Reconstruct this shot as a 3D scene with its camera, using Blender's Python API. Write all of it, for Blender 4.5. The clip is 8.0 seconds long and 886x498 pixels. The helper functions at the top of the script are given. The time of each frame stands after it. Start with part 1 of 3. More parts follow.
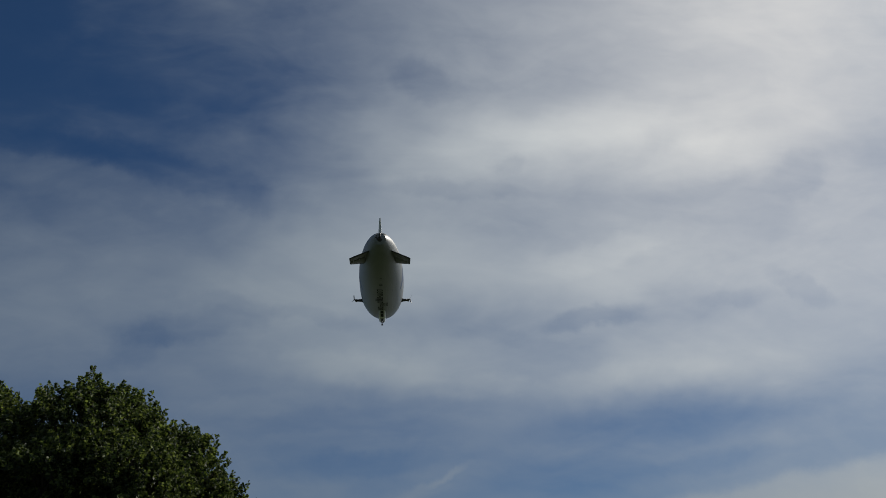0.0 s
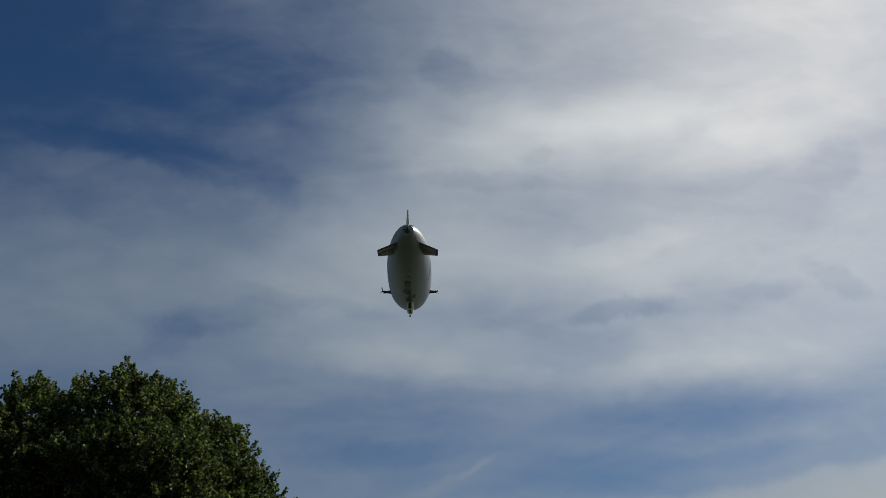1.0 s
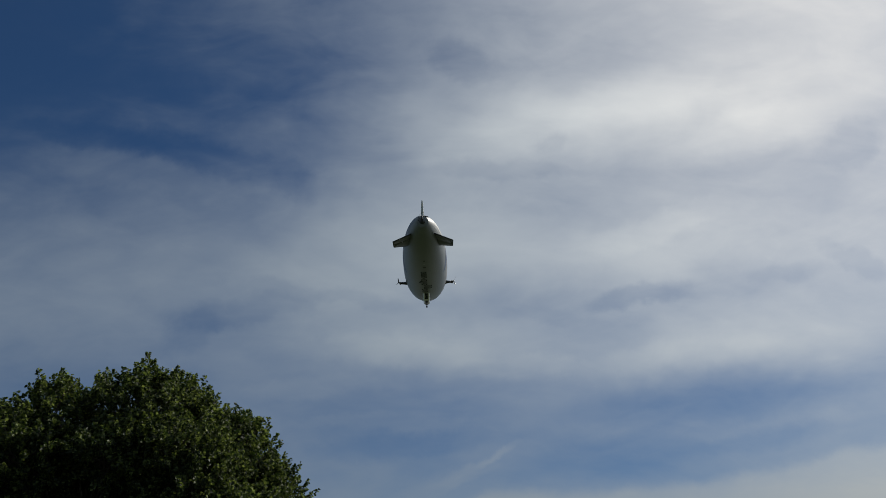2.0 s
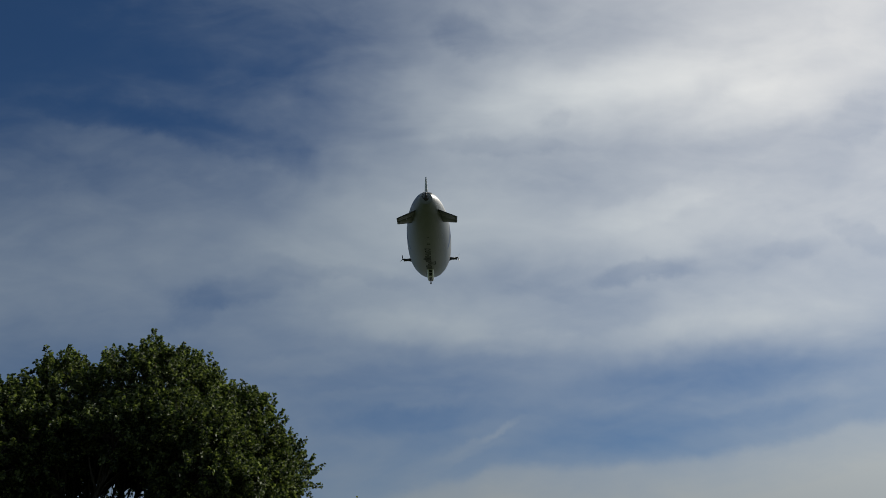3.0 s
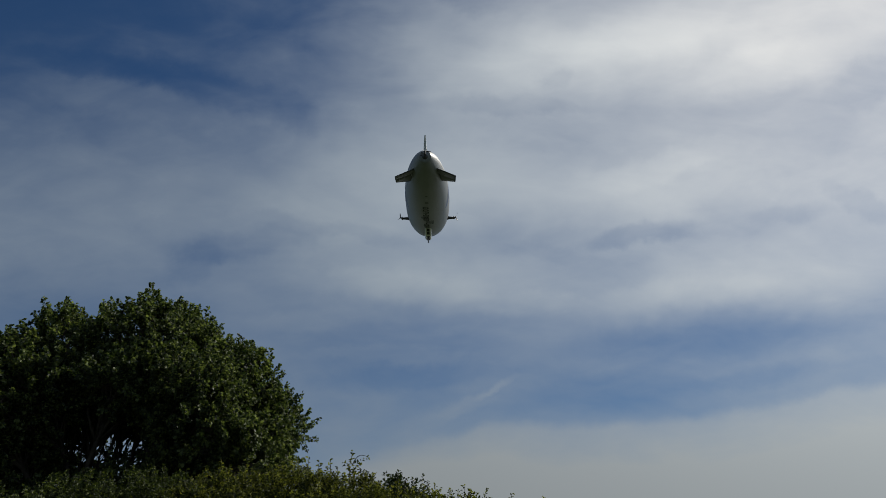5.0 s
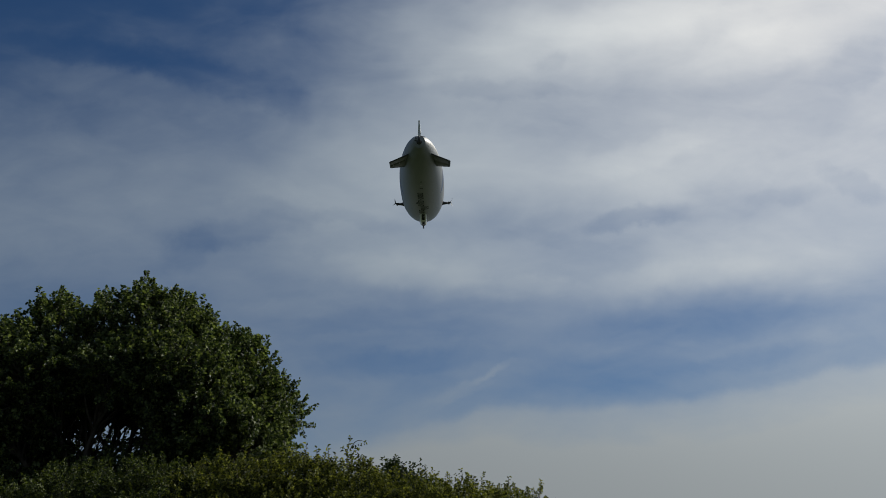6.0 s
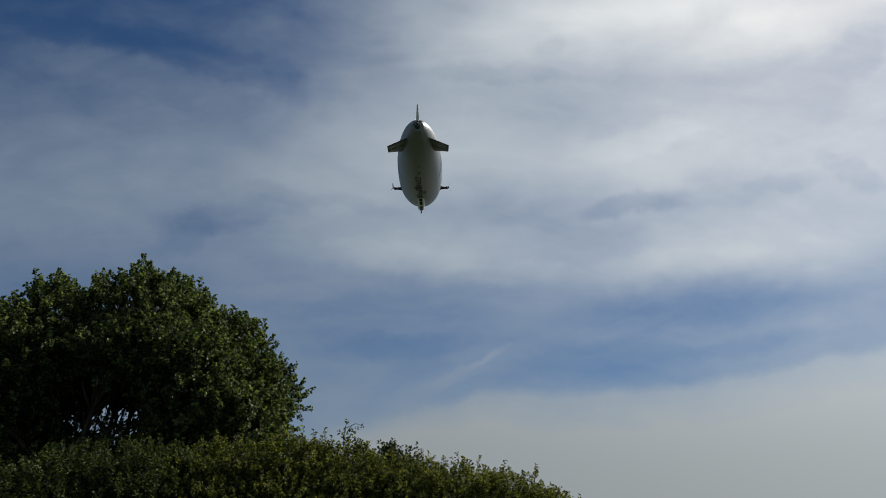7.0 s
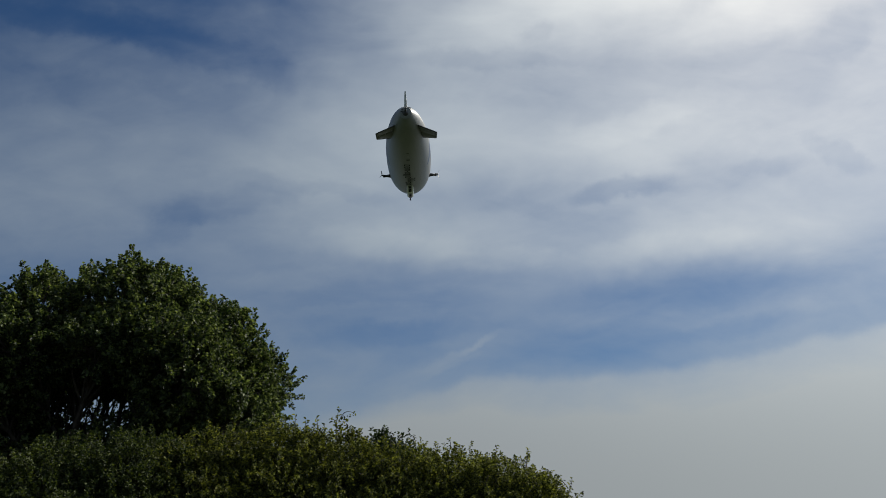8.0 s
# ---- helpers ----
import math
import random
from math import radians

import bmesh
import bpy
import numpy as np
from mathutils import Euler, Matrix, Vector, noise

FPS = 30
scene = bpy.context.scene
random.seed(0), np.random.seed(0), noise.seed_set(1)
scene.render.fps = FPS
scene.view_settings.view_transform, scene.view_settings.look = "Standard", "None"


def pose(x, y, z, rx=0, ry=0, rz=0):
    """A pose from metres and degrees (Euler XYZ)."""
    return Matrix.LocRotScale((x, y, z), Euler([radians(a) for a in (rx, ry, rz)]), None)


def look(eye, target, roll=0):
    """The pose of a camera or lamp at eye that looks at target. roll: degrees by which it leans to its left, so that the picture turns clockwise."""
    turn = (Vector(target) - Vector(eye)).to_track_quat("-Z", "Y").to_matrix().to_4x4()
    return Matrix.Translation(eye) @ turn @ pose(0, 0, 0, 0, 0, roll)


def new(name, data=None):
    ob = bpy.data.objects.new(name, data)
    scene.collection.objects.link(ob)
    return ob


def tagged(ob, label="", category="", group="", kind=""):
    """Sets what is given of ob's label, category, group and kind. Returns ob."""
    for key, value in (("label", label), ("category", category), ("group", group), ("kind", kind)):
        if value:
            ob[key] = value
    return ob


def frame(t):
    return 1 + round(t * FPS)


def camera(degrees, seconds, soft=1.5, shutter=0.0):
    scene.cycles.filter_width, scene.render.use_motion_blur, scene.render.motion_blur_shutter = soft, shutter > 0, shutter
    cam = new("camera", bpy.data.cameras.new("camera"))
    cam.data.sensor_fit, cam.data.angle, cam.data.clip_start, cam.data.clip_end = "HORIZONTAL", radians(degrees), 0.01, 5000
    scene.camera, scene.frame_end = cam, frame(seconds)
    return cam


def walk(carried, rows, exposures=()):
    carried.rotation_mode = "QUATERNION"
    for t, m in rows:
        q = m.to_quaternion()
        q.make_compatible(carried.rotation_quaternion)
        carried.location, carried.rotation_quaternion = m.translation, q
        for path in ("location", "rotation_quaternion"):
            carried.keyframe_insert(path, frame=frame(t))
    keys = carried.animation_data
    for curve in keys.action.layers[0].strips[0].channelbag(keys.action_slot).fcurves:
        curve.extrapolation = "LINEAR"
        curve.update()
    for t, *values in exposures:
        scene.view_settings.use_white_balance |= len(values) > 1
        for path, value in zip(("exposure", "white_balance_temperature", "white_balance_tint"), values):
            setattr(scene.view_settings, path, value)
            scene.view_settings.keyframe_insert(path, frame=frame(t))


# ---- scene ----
SUN_AZ, SUN_EL = 53.0, 45.0        # degrees: right of north (+y), above the horizon
EYE = (0.0, 0.0, 1.6)

# ---- camera ----
cam = camera(62.0, 8.0, soft=0.7)


def aim(yaw, pitch, roll):
    return pose(*EYE, 0, 0, yaw) @ pose(0, 0, 0, 90 + pitch) @ pose(0, 0, 0, 0, 0, -roll)


WALK = (
    (0.0, -4.24, 31.73, 1.32),
    (0.5, -2.62, 31.24, 0.20),
    (1.0, -1.71, 31.11, 0.09),
    (1.5, -0.79, 30.83, 0.45),
    (3.0, 0.06, 28.54, 0.64),
    (3.5, 0.15, 27.18, 0.06),
    (4.0, 0.00, 26.20, 0.00),
    (4.5, 0.01, 25.72, -0.57),
    (6.0, -0.54, 24.23, 0.41),
    (6.5, -0.50, 23.38, 0.09),
    (7.0, -0.74, 23.05, 0.10),
    (7.5, -1.11, 22.72, 0.36),
    (8.0, -1.59, 22.03, 1.14),
)
EXPOSURES = ((0.0, -0.06), (0.5, -0.08), (1.0, 0.08), (1.5, 0.11), (3.0, 0.15), (4.5, 0.13), (6.0, 0.14), (6.5, 0.31), (8.0, 0.32))
walk(cam, [(t, aim(*a)) for t, *a in WALK], EXPOSURES)

# ---- sun and sky ----
az, el = radians(SUN_AZ), radians(SUN_EL)
SUN_DIR = Vector((math.sin(az) * math.cos(el), math.cos(az) * math.cos(el), math.sin(el)))
sun = new("sun", bpy.data.lights.new("sun", "SUN"))
sun.data.energy, sun.data.angle, sun.data.color = 3.4, radians(3.0), (1.0, 0.95, 0.86)
sun.matrix_world = look(SUN_DIR * 100, (0, 0, 0))


class Nodes:
    """A short way to write node trees."""

    def __init__(self, tree):
        self.tree = tree
        tree.nodes.clear()

    def add(self, kind, **inputs):
        node = self.tree.nodes.new(kind)
        for key, value in inputs.items():
            self.put(node.inputs[int(key[1:]) if key[0] == "i" and key[1:].isdigit() else key.replace("_", " ")], value)
        return node

    def put(self, socket, value):
        if isinstance(value, bpy.types.NodeSocket):
            self.tree.links.new(value, socket)
        else:
            socket.default_value = value

    def math(self, op, a, b=0.0, c=0.0, clamp=False):
        node = self.add("ShaderNodeMath", i0=a, i1=b, i2=c)
        node.operation, node.use_clamp = op, clamp
        return node.outputs[0]

    def vec(self, op, a, b):
        node = self.add("ShaderNodeVectorMath", i0=a, i1=b)
        node.operation = op
        return node.outputs["Value"] if op in ("DOT_PRODUCT", "LENGTH") else node.outputs["Vector"]

    def noise(self, vector, scale, detail=5.0, rough=0.55, distortion=0.0):
        return self.add("ShaderNodeTexNoise", Vector=vector, Scale=scale, Detail=detail, Roughness=rough, Distortion=distortion)

    def mix(self, fac, a, b, blend="MIX"):
        node = self.tree.nodes.new("ShaderNodeMix")
        node.data_type, node.blend_type = "RGBA", blend
        for i, v in ((0, fac), (6, a), (7, b)):
            self.put(node.inputs[i], v)
        return node.outputs[2]

    def ramp(self, fac, *stops):
        node = self.add("ShaderNodeValToRGB", Fac=fac)
        while len(node.color_ramp.elements) < len(stops):
            node.color_ramp.elements.new(0.5)
        for e, (p, col) in zip(node.color_ramp.elements, stops):
            e.position, e.color = p, (*col, 1.0)
        return node.outputs[0]


# Thin cloud: banks of it and clear rifts between, each (across, up, half length, half width, lean in degrees, weight);
# across and up in hundredths of the distance to the sky seen straight ahead.
CLOUD_BANKS = (
    (-3.4, 25.4, 8.4, 5.7, 40, 0.10),
    (35.7, 26.9, 57.5, 10.7, 8, 0.34),
    (8.9, 23.1, 19.2, 6.9, 15, 0.16),
    (60.1, 8.5, 53.6, 25.3, 0, 0.14),
    (35.7, 7.0, 34.5, 6.9, 5, 0.16),
    (-8.0, 3.9, 30.7, 9.2, 8, 0.24),
    (-50.9, 3.1, 29.1, 11.5, 0, 0.06),
    (-1.8, -5.3, 25.3, 6.1, -2, 0.28),
    (39.5, -6.1, 32.2, 7.7, 4, 0.24),
    (-6.4, -36.7, 24.5, 13.0, 0, 0.34),
    (53.3, 43.8, 46.0, 18.4, 10, 0.25),
    (18.1, 8.5, 29.1, 14.6, 0, 0.20),
    (-4.1, 11.6, 24.5, 10.7, 5, 0.20),
    (8.9, 18.5, 69.0, 38.3, 0, 0.08),
    (-37.0, 36.0, 22.0, 10.0, -8, 0.12),
)
CLEAR_RIFTS = (
    (-62.0, 36.0, 60.0, 33.0, -10, -0.50),
    (-24.1, 27.1, 36.8, 19.9, -20, -0.29),
    (-12.0, 33.5, 22.0, 8.0, -4, -0.11),
    (18.1, 15.0, 25.3, 7.7, 5, -0.10),
    (-29.4, -0.7, 16.1, 5.4, 3, -0.06),
    (25.7, -18.8, 41.4, 12.8, 6, -0.18),
    (41.8, -12.2, 25.3, 6.1, 3, -0.13),
    (-11.0, -15.2, 32.2, 11.5, 0, -0.165),
    (-25.6, 44.5, 39.8, 16.9, -10, -0.18),
    (-53.9, 43.0, 32.2, 19.9, 0, -0.08),
    (-7.0, 41.0, 20.0, 10.0, -5, -0.13),
    (-50.9, 10.8, 42.9, 32.2, 0, -0.09),
    (-52.4, -10.7, 26.8, 9.2, 0, -0.20),
)
# the same for what has a plainer edge
STREAKS = (
    (-29.0, 19.6, 25.0, 3.4, -16, -0.065),
    (-18.0, 16.8, 12.0, 4.8, -26, -0.045),
    (-48.0, 23.4, 14.0, 2.4, -8, -0.06),
    (-33.0, 26.4, 16.0, 5.0, -10, 0.045),
    (-40.0, 18.0, 22.0, 3.4, -9, 0.07),
    (27.0, 0.6, 10.0, 2.1, 8, -0.15),
    (15.0, -2.0, 8.0, 1.6, -4, -0.05),
    (-28.0, -1.0, 13.5, 2.8, 7, -0.11),
    (-21.5, 2.0, 11.0, 1.9, -6, -0.08),
    (-33.5, -3.4, 6.0, 3.2, 25, -0.08),
    (-11.0, 0.6, 9.0, 1.6, -12, -0.06),
    (56.5, 5.2, 6.5, 2.4, -28, -0.10),
    (47.0, 3.6, 9.0, 1.7, 6, -0.06),
    (57.5, 21.5, 6.5, 3.4, 30, -0.08),
    (15.0, 22.2, 3.6, 2.0, 15, -0.09),
    (8.0, 18.3, 15.0, 1.8, -3, -0.08),
    (27.0, 27.5, 15.0, 5.0, 12, 0.07),
    (46.0, 24.0, 22.0, 4.2, 14, 0.08),
    (30.0, 10.0, 14.0, 3.0, 22, 0.08),
    (3.0, 33.5, 7.0, 3.6, -15, -0.12),
    (-19.0, 38.0, 11.0, 4.0, -8, 0.05),
)
LOW_STREAKS = (
    (-7.0, -6.2, 20.0, 2.8, -4, 0.09),
    (9.0, -8.6, 13.0, 2.0, 3, 0.07),
    (-16.0, -11.0, 17.0, 2.0, 2, 0.05),
    (32.0, -7.5, 20.0, 3.0, 5, 0.08),
    (33.0, -13.8, 24.0, 3.4, 3, -0.045),
    (22.0, -21.0, 19.0, 3.6, 7, -0.06),
    (43.0, -19.0, 12.0, 2.0, 9, -0.06),
    (25.0, -16.0, 13.0, 1.3, 10, 0.03),
    (46.0, -17.0, 14.0, 1.5, 8, 0.03),
    (-4.0, -19.0, 19.0, 2.2, 4, -0.07),
    (-8.0, -16.0, 15.0, 1.4, 0, 0.05),
)
VAPOUR_TRAIL = (
    (7.5, -20.3, 4.6, 0.75, 29, 0.12),
    (3.6, -22.2, 6.5, 0.9, 27, 0.10),
    (3.4, -23.4, 6.0, 1.0, 24, 0.08),
    (-1.0, -24.4, 9.0, 2.0, 18, 0.06),
)
COVER, GLOW_POWER, CLOUD_GLOW, CLOUD_BASE, SKY_STRENGTH = 0.458, 4.6, 5.5, 3.12, 0.1
SKY_TINT = (0.180, 0.298, 0.408, 1)
HAZE_TINT = (0.655, 0.71, 0.725, 1)

GLOW_WAY = tuple(SUN_DIR)
world = bpy.data.worlds.new("world")
scene.world = world
world.use_nodes = True
n = Nodes(world.node_tree)
way = n.add("ShaderNodeTexCoord").outputs["Generated"]
sky = n.add("ShaderNodeTexSky")
sky.sky_type, sky.sun_disc = "NISHITA", False
sky.sun_elevation, sky.sun_rotation = el, az
sky.altitude, sky.air_density, sky.dust_density, sky.ozone_density = 400, 1.0, 0.6, 2.0
tilt = radians(26.2)
ahead = n.math("MAXIMUM", n.vec("DOT_PRODUCT", way, (0, math.cos(tilt), math.sin(tilt))), 0.12)
u = n.math("MULTIPLY", n.math("DIVIDE", n.vec("DOT_PRODUCT", way, (1, 0, 0)), ahead), 100)
v = n.math("MULTIPLY", n.math("DIVIDE", n.vec("DOT_PRODUCT", way, (0, -math.sin(tilt), math.cos(tilt))), ahead), 100)
flat = n.add("ShaderNodeCombineXYZ", X=u, Y=v).outputs[0]


def wandered(scale, detail, reach):
    """The flat sky, its outlines led astray by a noise."""
    off = n.vec("SUBTRACT", n.noise(flat, scale, detail, 0.6).outputs["Color"], (0.5, 0.5, 0.5))
    return n.vec("ADD", flat, n.vec("MULTIPLY", off, reach))


def spread(cover, at, spots, shape="SPHERICAL", core=1.0):
    """Adds spots of cloud or of clear sky to the cover; core: where a spot has reached its full weight."""
    for across, up, rx, ry, lean, weight in spots:
        spot = n.add("ShaderNodeMapping", Vector=at, Location=(across, up, 0), Rotation=(0, 0, radians(lean)), Scale=(rx, ry, 1))
        spot.vector_type = "TEXTURE"
        ball = n.add("ShaderNodeTexGradient", Vector=spot.outputs[0])
        ball.gradient_type = shape
        edge = n.add("ShaderNodeMapRange", Value=ball.outputs["Fac"], From_Max=core)
        edge.interpolation_type = "SMOOTHSTEP"
        cover = n.math("MULTIPLY_ADD", edge.outputs[0], weight, cover)
    return cover


cover = spread(n.math("ADD", 0.0, COVER), wandered(0.045, 4, (16, 9, 0)), CLOUD_BANKS + CLEAR_RIFTS)
cover = spread(cover, wandered(0.16, 5, (7, 4.5, 0)), STREAKS + LOW_STREAKS, core=0.6)
cover = spread(cover, wandered(0.3, 4, (2.2, 2.2, 0)), VAPOUR_TRAIL, core=0.9)
# the bank of haze over the horizon, with a plain upper edge that rises to the right
across_up = wandered(0.09, 5, (6, 4.0, 0))
split = n.add("ShaderNodeSeparateXYZ", Vector=across_up)
rise = n.math("MULTIPLY", n.math("POWER", n.math("MAXIMUM", n.math("SUBTRACT", split.outputs[0], 18.0), 0.0), 1.5), 0.021)
rise = n.math("MULTIPLY_ADD", n.math("MAXIMUM", n.math("SUBTRACT", 6.0, split.outputs[0]), 0.0), -0.30, rise)
height = n.math("SUBTRACT", split.outputs[1], rise)
brim = n.add("ShaderNodeMapRange", Value=height, From_Min=-24.3, From_Max=-26.3)
brim.interpolation_type = "SMOOTHSTEP"
side = n.add("ShaderNodeMapRange", Value=split.outputs[0], From_Min=-26.0, From_Max=6.0)
deep = n.add("ShaderNodeMapRange", Value=height, From_Min=-24.0, From_Max=-40.0)
cover = n.math("MULTIPLY_ADD", n.math("MULTIPLY", brim.outputs[0], side.outputs[0]), 0.22, cover)
cover = n.math("MULTIPLY_ADD", deep.outputs[0], 0.75, cover)
stretch = n.add("ShaderNodeMapping", Vector=flat, Rotation=(0, 0, radians(-9)), Scale=(0.45, 1.0, 1.0)).outputs[0]
for scale, weight, curl in ((0.045, 0.20, 0.8), (0.12, 0.30, 0.9), (0.30, 0.10, 0.6)):
    cover = n.math("MULTIPLY_ADD", n.math("SUBTRACT", n.noise(stretch, scale, 5, 0.52, curl).outputs["Fac"], 0.5), weight, cover)
# fine hair in the cloud
hair = n.add("ShaderNodeMapping", Vector=wandered(0.1, 3, (9, 6, 0)), Rotation=(0, 0, radians(14)), Scale=(0.22, 1.0, 1.0)).outputs[0]
for scale, weight in ((0.28, 0.09), (0.7, 0.055)):
    cover = n.math("MULTIPLY_ADD", n.math("SUBTRACT", n.noise(hair, scale, 4, 0.5, 0.3).outputs["Fac"], 0.5), weight, cover)
# thins out softly towards clear sky
cover = n.math("SMOOTH_MAX", n.math("MINIMUM", cover, 1.0), 0.0, 0.14)
near_sun = n.math("MAXIMUM", n.vec("DOT_PRODUCT", way, GLOW_WAY), 0.0)
glow = n.math("POWER", near_sun, GLOW_POWER)
light = n.math("MULTIPLY_ADD", glow, CLOUD_GLOW, CLOUD_BASE)
cloud_tint = n.mix(glow, (0.83, 0.97, 1.08, 1), (1.02, 0.985, 0.935, 1))
# the low sky: thicker air greys and dims the cloud
low = n.add("ShaderNodeMapRange", Value=n.vec("DOT_PRODUCT", way, (0, 0, 1)), From_Min=0.42, From_Max=0.06)
low.interpolation_type = "SMOOTHSTEP"
cloud_tint = n.mix(n.math("MULTIPLY", low.outputs[0], 0.85), cloud_tint, HAZE_TINT)
cloud_colour = n.mix(1.0, cloud_tint, n.add("ShaderNodeCombineColor", Red=light, Green=light, Blue=light).outputs[0], "MULTIPLY")
clear = n.mix(1.0, sky.outputs[0], SKY_TINT, "MULTIPLY")
back = n.add("ShaderNodeBackground", Color=n.mix(cover, clear, cloud_colour), Strength=SKY_STRENGTH)
n.add("ShaderNodeOutputWorld", Surface=back.outputs[0])


# ---- materials ----
def material(name, build):
    m = bpy.data.materials.new(name)
    m.use_nodes = True
    t = Nodes(m.node_tree)
    t.add("ShaderNodeOutputMaterial", Surface=build(t))
    return m


def solid(name, colour, rough=0.6, metal=0.0, scale=3.0, vary=0.15, bump=0.02):
    """A surface with two scales of mottling and a fine relief."""
    def build(t):
        at = t.add("ShaderNodeTexCoord").outputs["Object"]
        big, fine = t.noise(at, scale * 0.2, 4).outputs["Fac"], t.noise(at, scale * 4, 6).outputs["Fac"]
        both = t.math("MULTIPLY_ADD", big, 0.6, t.math("MULTIPLY", fine, 0.4))
        lo, hi = [tuple(c * k for c in colour) for k in (1 - vary, 1 + vary)]
        col = t.ramp(both, (0.3, lo), (0.7, hi))
        b = t.add("ShaderNodeBump", Strength=0.4, Distance=bump, Height=fine)
        return t.add("ShaderNodeBsdfPrincipled", Base_Color=col, Roughness=t.math("MULTIPLY_ADD", big, 0.15, rough - 0.07), Metallic=metal,
                     Normal=b.outputs[0]).outputs[0]
    return material(name, build)


def leaf_material(name, dark, pale, shine, through_light):
    def build(t):
        one = t.add("ShaderNodeNewGeometry").outputs["Random Per Island"]
        at = t.add("ShaderNodeTexCoord").outputs["Object"]
        patch = t.noise(at, 0.6, 3).outputs["Fac"]
        col = t.ramp(t.math("MULTIPLY_ADD", t.math("POWER", one, 2.0), 0.75, t.math("MULTIPLY", patch, 0.3)), (0.16, dark), (0.88, pale))
        face = t.add("ShaderNodeBsdfPrincipled", Base_Color=col, Roughness=shine)
        face.inputs["Specular IOR Level"].default_value = 0.4
        glow_col = t.mix(1.0, col, (1.15, 1.2, 0.55, 1), "MULTIPLY")
        glow_through = t.add("ShaderNodeBsdfTranslucent", Color=glow_col)
        return t.add("ShaderNodeMixShader", i0=through_light, i1=face.outputs[0], i2=glow_through.outputs[0]).outputs[0]
    return material(name, build)


def hull_build(t):
    at = t.add("ShaderNodeTexCoord").outputs["Object"]
    split = t.add("ShaderNodeSeparateXYZ", Vector=at)
    angle = t.math("ARCTAN2", split.outputs["X"], split.outputs["Z"])
    gore = t.math("PINGPONG", t.math("MULTIPLY", angle, 24 / math.tau), 0.5)       # fabric gores, nose to tail
    ring = t.math("PINGPONG", t.math("MULTIPLY", split.outputs["Y"], 1 / 9.4), 0.5)  # cross seams
    seam = t.math("MINIMUM", t.math("MULTIPLY", gore, 30), t.math("MULTIPLY", ring, 160), clamp=True)
    dirt = t.noise(t.add("ShaderNodeMapping", Vector=at, Scale=(1, 0.12, 1)).outputs[0], 0.9, 6, 0.6).outputs["Fac"]
    fine = t.noise(at, 6, 5).outputs["Fac"]
    col = t.ramp(t.math("MULTIPLY_ADD", dirt, 0.7, t.math("MULTIPLY", fine, 0.3)), (0.3, (0.170, 0.182, 0.180)), (0.65, (0.225, 0.239, 0.237)))
    col = t.mix(t.math("MULTIPLY", t.math("SUBTRACT", 1.0, seam), 0.35), col, (0.17, 0.175, 0.18, 1))
    b = t.add("ShaderNodeBump", Strength=0.35, Distance=0.03, Height=t.math("MULTIPLY_ADD", dirt, 0.4, seam))
    return t.add("ShaderNodeBsdfPrincipled", Base_Color=col, Roughness=t.math("MULTIPLY_ADD", dirt, 0.2, 0.32),
                 Normal=b.outputs[0], Specular_IOR_Level=0.38).outputs[0]


def bark_build(t):
    at = t.add("ShaderNodeTexCoord").outputs["Object"]
    ridges = t.noise(t.add("ShaderNodeMapping", Vector=at, Scale=(9, 9, 1.2)).outputs[0], 1.5, 6, 0.65).outputs["Fac"]
    big = t.noise(at, 0.8, 4).outputs["Fac"]
    col = t.ramp(t.math("MULTIPLY_ADD", ridges, 0.7, t.math("MULTIPLY", big, 0.3)), (0.3, (0.028, 0.022, 0.017)), (0.7, (0.10, 0.083, 0.066)))
    b = t.add("ShaderNodeBump", Strength=0.8, Distance=0.03, Height=ridges)
    return t.add("ShaderNodeBsdfPrincipled", Base_Color=col, Roughness=0.9, Normal=b.outputs[0]).outputs[0]


def grass_build(t):
    at = t.add("ShaderNodeTexCoord").outputs["Object"]
    big, mid, fine = (t.noise(at, s, 6, 0.6).outputs["Fac"] for s in (0.02, 0.7, 25))
    col = t.ramp(t.math("ADD", t.math("MULTIPLY", big, 0.4), t.math("MULTIPLY_ADD", mid, 0.3, t.math("MULTIPLY", fine, 0.3))),
                 (0.3, (0.016, 0.026, 0.007)), (0.55, (0.027, 0.040, 0.011)), (0.75, (0.050, 0.053, 0.022)))
    b = t.add("ShaderNodeBump", Strength=0.7, Distance=0.06, Height=fine)
    return t.add("ShaderNodeBsdfPrincipled", Base_Color=col, Roughness=0.9, Normal=b.outputs[0]).outputs[0]


HULL = material("hull_fabric", hull_build)
BARK = material("bark", bark_build)
GRASS = material("grass", grass_build)
DARK = solid("dark_composite", (0.035, 0.036, 0.038), 0.45)
BLUE = solid("blue_marking", (0.025, 0.055, 0.13), 0.4)
INK = solid("dark_lettering", (0.015, 0.016, 0.02), 0.85)
WHITE = solid("gondola_paint", (0.78, 0.79, 0.78), 0.3)
METAL = solid("dull_metal", (0.32, 0.33, 0.34), 0.35, 0.9)
RUBBER = solid("tyre_rubber", (0.02, 0.02, 0.02), 0.85)
PANE = solid("tinted_pane", (0.02, 0.025, 0.03), 0.08, vary=0.05, bump=0.0005)
# one fin skin in two copies, shade and sunlight put into their colours
SHADED_FIN = solid("shaded_fin_skin", (0.10, 0.106, 0.104), 0.4, scale=1.5)
SUNLIT_FIN = solid("sunlit_fin_skin", (0.72, 0.73, 0.73), 0.4, scale=1.5, vary=0.08)
TREE_LEAF = leaf_material("tree_leaf", (0.016, 0.030, 0.010), (0.198, 0.238, 0.098), 0.55, 0.46)
